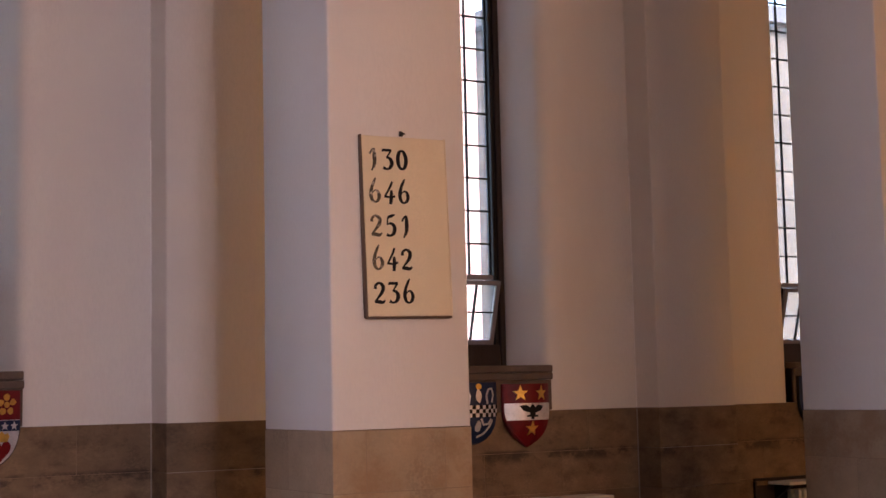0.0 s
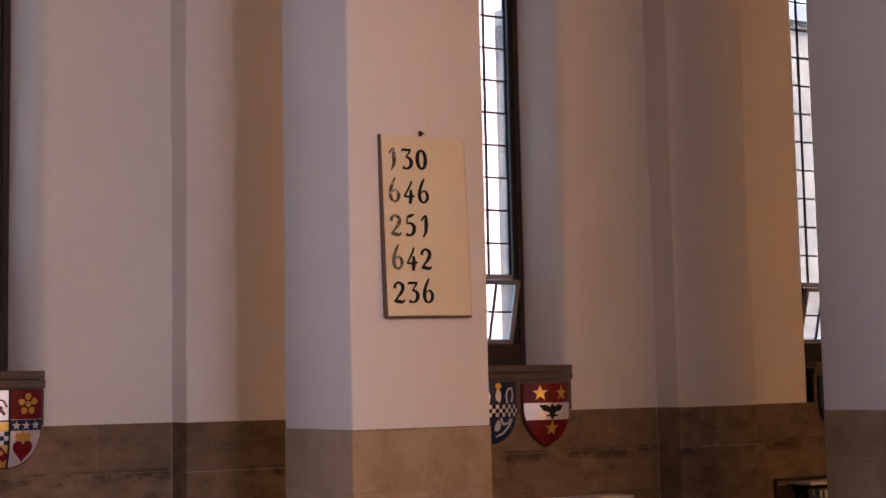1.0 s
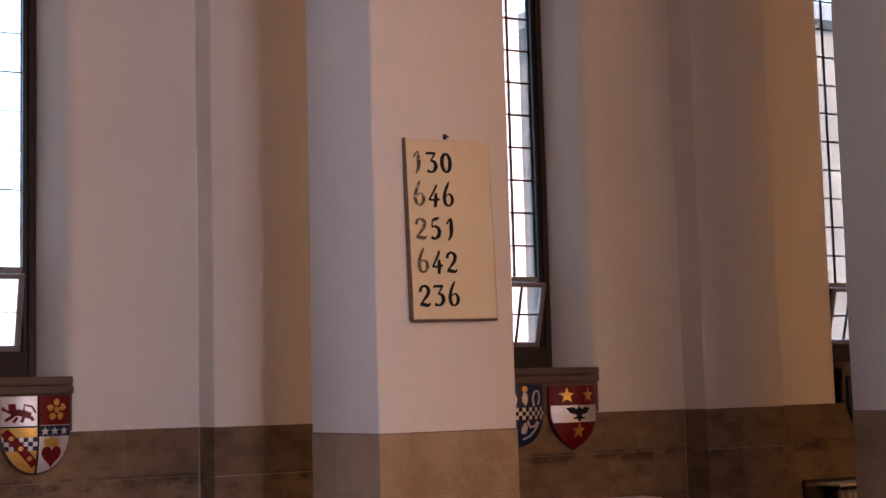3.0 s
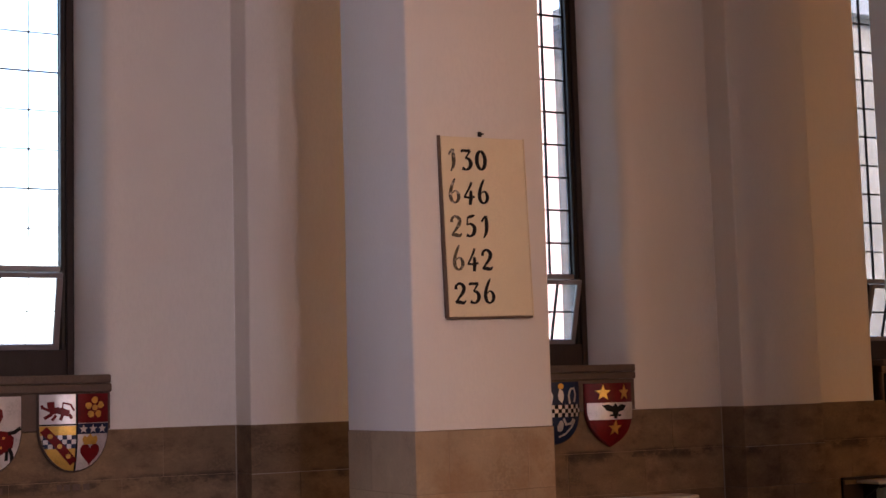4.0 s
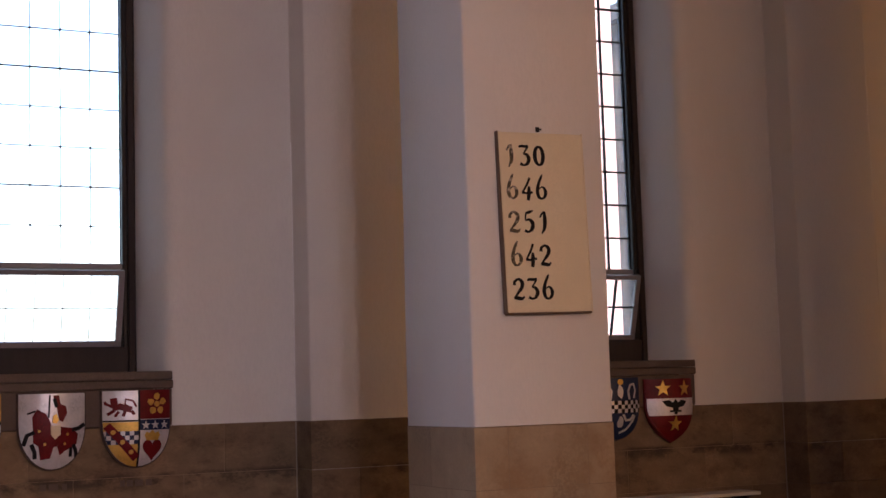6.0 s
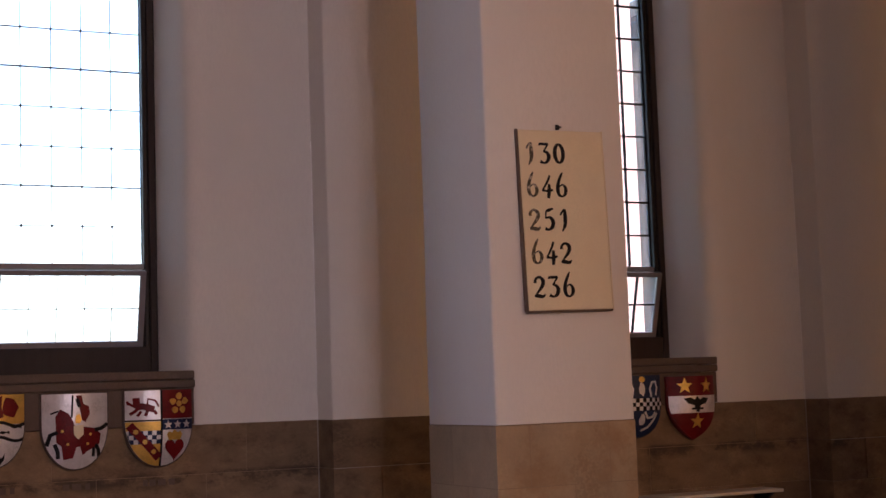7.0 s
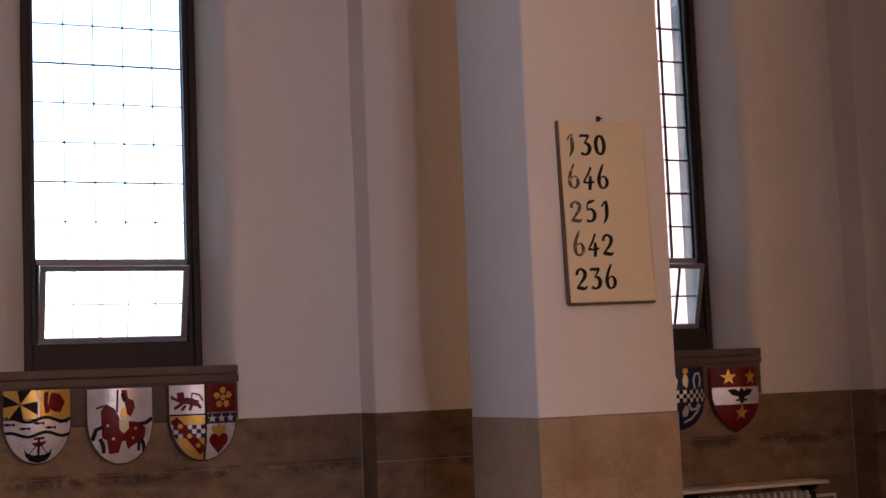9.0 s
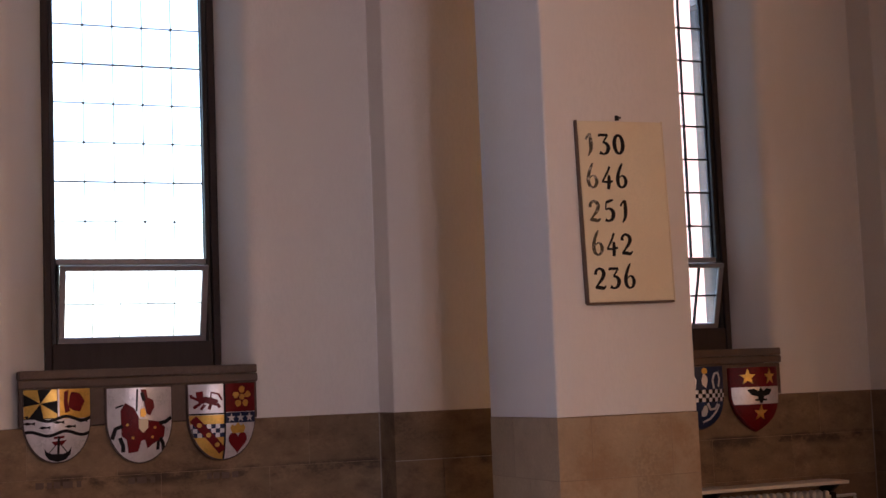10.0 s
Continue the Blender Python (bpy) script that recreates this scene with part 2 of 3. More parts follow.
# Unseen openings, added and spaced so that their fill lamps shape the light.
SOUTH = [-0.75, 0.55, 5.2, 7.4, 9.2, 11.0, 12.8, 14.6]
WEST = [1.8, 3.0, 4.2]
# Unseen wall added to keep the neutral fill off the right bays.
screen = new("wall_nave", mesh_of("wall_nave", box(1.5, 2.6, -4.6, -4.0, 0, TOP), PLASTER))
tagged(screen, "unseen plaster wall added to block light", "wall", kind="structure")
plain_wall("wall_east", "y", 22, 0.3, -9.8, 8.7, [])
plain_wall("wall_west", "y", -14.3, 0.3, -9.8, 8.7, WEST)
plain_wall("wall_south", "x", -9.8, 0.3, -14, 22, SOUTH)


# ---- arcade piers ----
def arcade_pier():
    pier = empty("arcade_pier", (PIER_X0 + PIER_X1) / 2, (PIER_Y0 + PIER_Y1) / 2, 0, "square cream plaster pier on a brown stone base", "pier", "piers of the arcade")
    hx, hy = (PIER_X1 - PIER_X0) / 2, (PIER_Y1 - PIER_Y0) / 2
    outline = rounded([(-hx, -hy), (hx, -hy), (hx, hy), (-hx, hy)], [0.012] * 4)
    part("shaft", upright(outline, DADO - 0.014, TOP, 0.2, 0.004), PLASTER, pier, smooth=40)
    part("core", box(-hx - 0.0005, hx + 0.0005, -hy - 0.0005, hy + 0.0005, 0, DADO - 0.02), MORTAR, pier, "pale mortar")
    splits = ([-hx - 0.003, -hx + 0.168, -hx + 0.582, hx + 0.003], [-hx - 0.003, 0.03, hx + 0.003])
    depth = ([-hy - 0.003, 0.1, hy + 0.003], [-hy - 0.003, -0.06, hy + 0.003])
    z, row = DADO - 0.016, 0
    while z > 0.02:
        lo = max(0.0, z - COURSE)
        xs, ys = splits[row % 2], depth[row % 2]
        for x0, x1 in zip(xs, xs[1:]):
            for y0, y1 in zip(ys, ys[1:]):
                if x0 > -hx and x1 < hx and y0 > -hy and y1 < hy:
                    continue
                part("stone_block", box(x0 + 0.001, x1 - 0.001, y0 + 0.001, y1 - 0.001, lo + 0.001, z - 0.001, 0.002), STONE, pier)
        z, row = lo, row + 1
    return pier


pier = arcade_pier()
for k in (-3, -2, -1, 1, 2, 3, 4):
    copy_thing(pier, pose(pier.location.x + k * BAY, pier.location.y, 0))


# ---- windows ----
PANE_W, PANE_H, GLAZE, TRANSOM, ROWS_UP = 0.1746, 0.234, 8.50, 2.384, 16


def window(bar, saddle, joint, glass=GLASS):
    """A leaded window; half the widths of its lead bars and of every third, stronger bar, and the size of its solder joints."""
    win = empty("window_1", WIN, GLAZE, 0, "tall leaded window with a tilted opening pane at its foot", "window", kind="structure")
    half = 2.5 * PANE_W
    for side in (-1, 1):
        x0, x1 = sorted((side * (half + 0.002), side * 0.466))
        part("window_frame", box(x0, x1, -0.05, 0.03, 1.88, HEAD - 0.01, 0.004), IRON, win, "dark metal inner frame")
        x0, x1 = sorted((side * 0.467, side * 0.511))
        part("window_frame", box(x0, x1, -0.075, 0.03, 1.74, HEAD, 0.006), DARK_WOOD, win, "dark stained window jamb")
    part("window_frame", box(-0.466, 0.466, -0.07, 0.03, 1.74, 1.905, 0.006), DARK_WOOD, win, "dark stained bottom rail")
    part("window_frame", box(-half, half, -0.06, 0.03, TRANSOM + ROWS_UP * PANE_H, HEAD, 0.004), DARK_WOOD, win, "dark stained head rail")
    part("transom", box(-half, half, -0.045, 0.02, TRANSOM - 0.022, TRANSOM + 0.012, 0.003), STEEL, win, "grey metal transom")
    pane = mesh_of("pane", box(0.002, PANE_W - 0.002, -0.002, 0.002, 0.002, PANE_H - 0.002), glass)
    for i in range(5):
        for j in range(ROWS_UP):
            p = part("pane", pane, None, win)
            p.location = (-half + i * PANE_W, 0, TRANSOM + j * PANE_H)
            p.rotation_euler = (random.gauss(0, 0.012), 0, random.gauss(0, 0.012))
            p.visible_shadow = False
    solder = mesh_of("solder_joint", plate([(joint * math.cos(a * math.pi / 3), joint * math.sin(a * math.pi / 3)) for a in range(6)], 0.008, -0.014), LEAD)
    up_bar = mesh_of("glazing_bar", box(-bar, bar, -0.006 - bar, 0.004 + bar, TRANSOM, TRANSOM + ROWS_UP * PANE_H), LEAD)
    for i in range(0, 6):
        part("glazing_bar", up_bar, None, win).location.x = -half + i * PANE_W
    for j in range(1, ROWS_UP):
        r = saddle if j % 3 == 2 else bar
        for i in range(1, 5):
            p = part("solder_joint", solder, None, win)
            p.location = (-half + i * PANE_W, 0, TRANSOM + j * PANE_H)
        part("glazing_bar", box(-half, half, -0.012, 0.006, TRANSOM + j * PANE_H - r, TRANSOM + j * PANE_H + r), LEAD, win)
    # the opening pane, hinged at its foot and tilted into the room
    sash = part("casement", box(-half + 0.008, half - 0.008, -0.016, 0.016, 0.0, 0.034, 0.003), STEEL, win, "grey metal opening pane tilted inwards")
    sash.location, sash.rotation_euler = (0, -0.02, 1.907), (radians(15), 0, 0)
    top, inner = 0.455, half - 0.042
    part("rail", box(-half + 0.008, half - 0.008, -0.016, 0.016, top - 0.03, top, 0.003), STEEL, sash)
    for side in (-1, 1):
        x0, x1 = sorted((side * inner, side * (half - 0.008)))
        part("stile", box(x0, x1, -0.016, 0.016, 0.034, top - 0.03, 0.003), STEEL, sash)
    w, h = 2 * inner / 5, (top - 0.064) / 2
    small = mesh_of("pane", box(0.002, w - 0.002, -0.002, 0.002, 0.002, h - 0.002), glass)
    for i in range(5):
        for j in range(2):
            p = part("pane", small, None, sash)
            p.location = (-inner + i * w, 0, 0.034 + j * h)
            p.visible_shadow = False
    for i in range(1, 5):
        x = -inner + i * w
        part("glazing_bar", box(x - bar, x + bar, -0.006 - bar, 0.004 + bar, 0.034, top - 0.03), LEAD, sash)
    part("glazing_bar", box(-inner, inner, -0.008, 0.008, 0.034 + h - bar, 0.034 + h + bar), LEAD, sash)
    for side in (-1, 1):
        cheek = bmesh.new()
        edge = [(-0.02, 1.907), (-0.125, 2.34), (-0.10, 2.36), (0.0, 2.36), (0.0, 1.907)]
        lo, hi = [[cheek.verts.new((side * (half - d), y, z)) for y, z in edge] for d in (0.007, -0.0015)]
        cheek.faces.new(lo)
        cheek.faces.new(hi)
        for i in range(5):
            cheek.faces.new((lo[i], lo[(i + 1) % 5], hi[(i + 1) % 5], hi[i]))
        part("cheek", cheek, IRON, win, "dark metal side cheek of the opening pane")
    return win


# The first window's bars are thinned to shape in the glare that swallows them.
first_window = window(0.0016, 0.0032, 0.0085)
second_window = window(0.0052, 0.0062, 0.009)
second_window.location.x, second_window.name = WIN + BAY, "window_5"
for k in (-3, -2, -1, 2):
    w = copy_thing(second_window if k > 0 else first_window, pose(WIN + k * BAY, GLAZE, 0))
    w.name = "window_%d" % (k + 4)
# Added out of sight, to tint the daylight entering from the south.
amber_window = window(0.0052, 0.0062, 0.009, AMBER)
tagged(amber_window, "added unseen window of amber glass that warms the light", "window", kind="structure")
amber_window.matrix_world, amber_window.name = pose(SOUTH[2], -9.65, 0, 0, 0, 180), "window_12"
# Copies out of sight, only to dress the added openings.
for i, x in enumerate(SOUTH[:2]):
    copy_thing(first_window, pose(x, -9.65, 0, 0, 0, 180)).name = "window_%d" % (i + 10)
for i, x in enumerate(SOUTH[3:]):
    copy_thing(amber_window, pose(x, -9.65, 0, 0, 0, 180)).name = "window_%d" % (i + 13)
for i, y in enumerate(WEST):
    copy_thing(first_window, pose(-14.15, y, 0, 0, 0, 90)).name = "window_%d" % (i + 20)


def ledge():
    led = empty("window_ledge", LEDGE_C, WALL, 0, "dark moulded stone window ledge over an apron", "ledge", "window ledges")
    part("slab", box(-0.655, 0.655, -0.034, 0.39, 1.702, 1.75, 0.006), SILL_STONE, led)
    part("moulding", box(-0.662, 0.662, -0.026, -0.001, 1.652, 1.700, 0.010, segments=3), SILL_STONE, led)
    part("apron", box(-0.655, 0.655, -0.012, 0.018, DADO + 0.004, 1.651, 0.004), SILL_STONE, led)
    return led


led = ledge()
for k in (-3, -2, -1, 1, 2):
    copy_thing(led, pose(LEDGE_C + k * BAY, WALL, 0))


# ---- hymn board ----
# pen strokes of the painted numerals: x, height and pen width along each stroke
PEN = {
    "0": [[(0.31 + 0.23 * math.sin(a * math.pi / 9), 0.5 + 0.45 * math.cos(a * math.pi / 9), 0.09 + 0.08 * abs(math.sin(a * math.pi / 9))) for a in range(19)]],
    "1": [[(0.37, 1.02, 0.10), (0.39, 0.62, 0.17), (0.36, 0.22, 0.14), (0.20, -0.08, 0.05)], [(0.36, 0.99, 0.10), (0.24, 0.90, 0.08), (0.12, 0.72, 0.08)]],
    "2": [[(0.07, 0.68, 0.14), (0.10, 0.86, 0.11), (0.30, 0.97, 0.10), (0.50, 0.82, 0.16), (0.46, 0.56, 0.15), (0.22, 0.26, 0.09), (0.04, 0.05, 0.08)],
          [(0.03, 0.06, 0.09), (0.26, 0.06, 0.15), (0.46, 0.03, 0.12), (0.60, 0.14, 0.06)]],
    "3": [[(0.06, 0.88, 0.06), (0.10, 0.96, 0.10), (0.36, 0.95, 0.11), (0.56, 0.97, 0.08)], [(0.54, 0.95, 0.08), (0.40, 0.76, 0.07), (0.26, 0.58, 0.06)],
          [(0.26, 0.58, 0.06), (0.44, 0.54, 0.12), (0.54, 0.34, 0.17), (0.44, 0.10, 0.13), (0.24, 0.02, 0.08), (0.05, 0.10, 0.14)]],
    "4": [[(0.47, 1.04, 0.09), (0.32, 0.72, 0.09), (0.05, 0.30, 0.07)], [(0.02, 0.30, 0.10), (0.34, 0.27, 0.08), (0.62, 0.33, 0.09)], [(0.42, 0.62, 0.10), (0.41, 0.28, 0.16), (0.36, -0.08, 0.12)]],
    "5": [[(0.18, 0.92, 0.08), (0.36, 0.97, 0.13), (0.58, 1.04, 0.05)], [(0.19, 0.94, 0.07), (0.15, 0.76, 0.06), (0.13, 0.56, 0.06)],
          [(0.13, 0.56, 0.05), (0.34, 0.61, 0.10), (0.52, 0.42, 0.16), (0.46, 0.14, 0.15), (0.26, 0.01, 0.09), (0.06, 0.07, 0.13)]],
    "6": [[(0.38, 1.20, 0.04), (0.30, 1.06, 0.10), (0.16, 0.74, 0.13), (0.09, 0.38, 0.16), (0.16, 0.10, 0.13), (0.33, 0.01, 0.08), (0.50, 0.14, 0.13), (0.54, 0.36, 0.15), (0.45, 0.55, 0.10), (0.32, 0.58, 0.06), (0.18, 0.46, 0.04)]],
}


def numeral(char, height, patchy):
    """A painted numeral drawn with a broad pen, as a thin raised shape."""
    bm = bmesh.new()
    for depth, stroke in enumerate(PEN[char]):
        points = [Vector(p) for p in stroke]
        path = []
        for i in range(len(points) - 1):
            a, b, c, d = points[max(0, i - 1)], points[i], points[i + 1], points[min(len(points) - 1, i + 2)]
            for k in range(5):
                t = k / 5
                path.append(0.5 * (2 * b + (c - a) * t + (2 * a - 5 * b + 4 * c - d) * t * t + (3 * b - a - 3 * c + d) * t ** 3))
        path.append(points[-1])
        front = -0.0012 - 0.0003 * depth
        rings = []
        for i, p in enumerate(path):
            u = (path[min(len(path) - 1, i + 1)] - path[max(0, i - 1)]).to_2d().normalized()
            w = p.z * 0.62 * height
            x, z = (p.x - 0.31) * height, p.y * height
            rings.append([bm.verts.new((x + s * u.y * w, y, z - s * u.x * w)) for s, y in ((-1, 0.0), (-1, front), (1, front), (1, 0.0))])
        for lo, hi in zip(rings, rings[1:]):
            for i in range(3):
                bm.faces.new((lo[i], lo[i + 1], hi[i + 1], hi[i]))
        bm.faces.new(rings[0])
        bm.faces.new(rings[-1])
    return mesh_of("numeral", bm, GLARE_INK if patchy else INK)


def hymn_board():
    board = empty("hymn_board", 3.103, PIER_Y0, 1.928, "cream hymn board with black numerals hung on a pier", "board")
    part("panel", box(0.004, 0.446, -0.032, -0.012, 0.004, 0.832, 0.003), CREAM, board)
    part("back_frame", box(0.0, 0.450, -0.0125, -0.003, 0.0, 0.836, 0.002), BOARD_EDGE, board, "dark wooden back")
    # Dark left and bottom strips paint in the board's shaded edges; the right stays cream.
    part("side_strip", box(-0.006, 0.0035, -0.033, -0.004, 0.0, 0.836, 0.002), BOARD_EDGE, board, "wooden edge darkened for shade")
    part("side_strip", box(0.4465, 0.452, -0.033, -0.004, 0.0, 0.836, 0.002), CREAM, board)
    part("bottom_strip", box(0.0, 0.446, -0.034, -0.004, -0.006, 0.0035, 0.002), BOARD_EDGE, board, "wooden edge darkened for shade")
    for row, text in enumerate(("130", "646", "251", "642", "236")):
        for col, char in enumerate(text):
            # The first column's upper numerals carry the painted glare.
            patchy = col == 0 and row < 4
            n = part("numeral", numeral(char, 0.094, patchy), None, board, "black numeral with painted glare" if patchy else "black numeral")
            n.location = (0.060 + col * 0.0755 + row * 0.0012, -0.0325, 0.678 - row * 0.1535)
            n.rotation_euler = (0, random.uniform(-0.03, 0.03), 0)
    board.rotation_euler = (radians(-1.2), radians(-0.9), 0)
    hook = empty("picture_hook", 3.308, PIER_Y0, 2.782, "small dark iron hook holding the hymn board", "hook")
    part("plate", box(-0.010, 0.010, -0.006, 0.0, -0.012, 0.012, 0.002), IRON, hook)
    part("pin", box(-0.004, 0.016, -0.016, -0.006, -0.004, 0.004, 0.002), IRON, hook)


hymn_board()


# ---- heraldic shields ----
SW, SH = 0.378, 0.412


def shield_outline(w=SW, h=SH, pointed=0.0, n=9):
    """A heater shield, its top middle at the origin."""
    side = [(w / 2, 0.0), (w / 2, -0.42 * h)]
    for k in range(1, n):
        t, a = k / n, k / n * math.pi / 2
        x = (1 - pointed) * math.cos(a) + pointed * (1 - t ** 1.9)
        z = (1 - pointed) * math.sin(a) + pointed * t
        side.append((w / 2 * x, -h * (0.42 + 0.58 * z)))
    return side + [(0.0, -h)] + [(-x, z) for x, z in reversed(side)]


def clipped(points, outline):
    """The part of a shape that lies within a convex outline (both lists of x, z)."""
    area = sum(a[0] * b[1] - b[0] * a[1] for a, b in zip(outline, outline[1:] + outline[:1]))
    out = list(points)
    for a, b in zip(outline, outline[1:] + outline[:1]):
        if not out:
            break

        def inside(p):
            return ((b[0] - a[0]) * (p[1] - a[1]) - (b[1] - a[1]) * (p[0] - a[0])) * (1 if area > 0 else -1) >= -1e-9

        kept = []
        for p, q in zip(out, out[1:] + out[:1]):
            ip, iq = inside(p), inside(q)
            if ip:
                kept.append(p)
            if ip != iq:
                d1 = (b[0] - a[0]) * (p[1] - a[1]) - (b[1] - a[1]) * (p[0] - a[0])
                d2 = (b[0] - a[0]) * (q[1] - a[1]) - (b[1] - a[1]) * (q[0] - a[0])
                s = d1 / (d1 - d2)
                kept.append((p[0] + (q[0] - p[0]) * s, p[1] + (q[1] - p[1]) * s))
        out = kept
    return out


def rect(x0, x1, z0, z1):
    return [(x0, z0), (x1, z0), (x1, z1), (x0, z1)]


def star(x, z, r, points=5, inner=0.42, turn=90):
    return [(x + r * (1 if k % 2 == 0 else inner) * math.cos(radians(turn + 180 * k / points)),
             z + r * (1 if k % 2 == 0 else inner) * math.sin(radians(turn + 180 * k / points))) for k in range(2 * points)]


def disc(x, z, rx, rz=None, n=14, rough=0.0):
    return [(x + rx * (1 + random.uniform(-rough, rough)) * math.cos(2 * math.pi * k / n),
             z + (rz or rx) * (1 + random.uniform(-rough, rough)) * math.sin(2 * math.pi * k / n)) for k in range(n)]


def ribbon(path, width):
    """A strip of even width along a path."""
    left, right = [], []
    for i, p in enumerate(path):
        a, b = Vector(path[max(0, i - 1)]), Vector(path[min(len(path) - 1, i + 1)])
        t = (b - a).normalized()
        left.append((p[0] - t.y * width / 2, p[1] + t.x * width / 2))
        right.append((p[0] + t.y * width / 2, p[1] - t.x * width / 2))
    return left + right[::-1]


class Shield:
    def __init__(self, x, label, field, rim=RIM, pointed=0.0, size=(1.0, 1.0), top=1.643):
        self.thing = empty("heraldic_shield", x, WALL - 0.0125, top, label, "shield", "shields under the windows")
        self.thing.scale = (size[0], 1.0, size[1])
        self.outline = shield_outline(pointed=pointed)
        self.inner = shield_outline(SW - 0.014, SH - 0.012, pointed)
        self.inner = [(a, b - 0.004) for a, b in self.inner]
        part("plate", self.bowed(plate(self.outline, 0.0, -0.022), 0.0), rim, self.thing, "thick shield body")
        part("field", self.bowed(plate(self.inner, -0.020, -0.026)), field, self.thing, smooth=30)

    def bowed(self, bm, back=None):
        """Bends flat work to the shield's rounded face; what lies at the depth back stays flat."""
        cuts = [((i * 0.04, 0, 0), (1, 0, 0)) for i in range(-4, 5)] + [((0, 0, -0.05 * i), (0, 0, 1)) for i in range(2, 9)]
        for at, along in cuts:
            bmesh.ops.bisect_plane(bm, geom=bm.verts[:] + bm.edges[:] + bm.faces[:], plane_co=at, plane_no=along)
        for v in bm.verts:
            if v.co.y != back:
                low = max(0.0, (-v.co.z / SH - 0.3) / 0.7)
                v.co.y -= 0.070 * (1 - (2 * v.co.x / SW) ** 2) * (1 - low ** 2.6) - 0.004
        return bm

    def add(self, name, shapes, mat, level=1, label=""):
        """Raised work on the field; level sets how proud it stands."""
        bm = bmesh.new()
        for s in shapes:
            pts = clipped(s, self.inner)
            if len(pts) > 2:
                plate(pts, -0.025, -0.026 - 0.0032 * level, bm)
        ob = part(name, self.bowed(bm), mat, self.thing, label, smooth=30)
        if name == "chequer":
            tagged(ob, kind="stuff")


def chequer(x0, z0, nx, nz, size, odd):
    return [rect(x0 + i * size, x0 + (i + 1) * size, z0 + j * size, z0 + (j + 1) * size) for i in range(nx) for j in range(nz) if (i + j) % 2 == odd]


def wave(z, amp=0.012, n=26, phase=0.0):
    return [(-0.2 + 0.4 * k / n, z + amp * math.sin(phase + 4.2 * math.pi * k / n)) for k in range(n + 1)]


def shield_ship(x):
    s = Shield(x, "painted shield with gold and black wedges, waves and a ship", WHITE, size=(0.96, 0.975), top=1.650)
    s.add("quarter", [rect(-0.19, -0.005, -0.165, 0)], BLACK, 1, "black corner")
    c = (-0.097, -0.080)
    for k in range(4):
        a = radians(90 * k + 100)
        s.add("wedge", [clipped([c, (c[0] + 0.125 * math.cos(a), c[1] + 0.115 * math.sin(a)), (c[0] + 0.125 * math.cos(a + 0.78), c[1] + 0.115 * math.sin(a + 0.78))], rect(-0.187, -0.008, -0.16, -0.004))], GOLD, 2, "gold wedge")
    s.add("quarter", [rect(0.005, 0.19, -0.165, 0)], GOLD, 1, "gold corner")
    s.add("charge", [disc(0.098, -0.075, 0.046, 0.058, 12, 0.12)], RED, 2, "dark red rounded shape")
    s.add("charge", [[(0.03, -0.02), (0.055, -0.01), (0.05, -0.07), (0.062, -0.125), (0.035, -0.135), (0.028, -0.08)]], RED, 2, "dark red upright shape")
    s.add("wave", [ribbon(wave(-0.165), 0.017)], BLACK, 2, "black wavy line")
    s.add("wave", [ribbon(wave(-0.245), 0.017)], BLACK, 2, "black wavy line")
    for fx, fz in ((-0.155, -0.188), (0.0, -0.185), (0.135, -0.182), (-0.075, -0.212), (0.065, -0.21)):
        s.add("mark", [[(fx - 0.032, fz), (fx - 0.012, fz + 0.009), (fx + 0.014, fz + 0.004), (fx + 0.03, fz + 0.009), (fx + 0.03, fz - 0.009), (fx + 0.014, fz - 0.003), (fx - 0.012, fz - 0.008)]], BLACK, 1, "small black mark")
    hull = [(-0.075, -0.325), (-0.062, -0.345), (-0.03, -0.358), (0.03, -0.358), (0.058, -0.345), (0.072, -0.322), (0.068, -0.36), (0.045, -0.39), (0.0, -0.402), (-0.045, -0.39), (-0.07, -0.36)]
    s.add("hull", [hull[:3] + hull[8:], hull[2:4] + hull[8:9], hull[3:9]], BLACK, 1, "black ship's hull")
    s.add("mast", [rect(-0.006, 0.006, -0.36, -0.262)], BLACK, 2)
    s.add("sail", [[(-0.04, -0.29), (0.045, -0.282), (0.02, -0.31), (-0.02, -0.31)], [(-0.028, -0.262), (0.032, -0.258), (0.03, -0.272), (-0.025, -0.275)]], RED, 1, "dark red furled sail")
    s.add("shroud", [ribbon([(0.0, -0.29), (-0.05, -0.352)], 0.005), ribbon([(0.0, -0.29), (0.05, -0.352)], 0.005)], BLACK, 1)


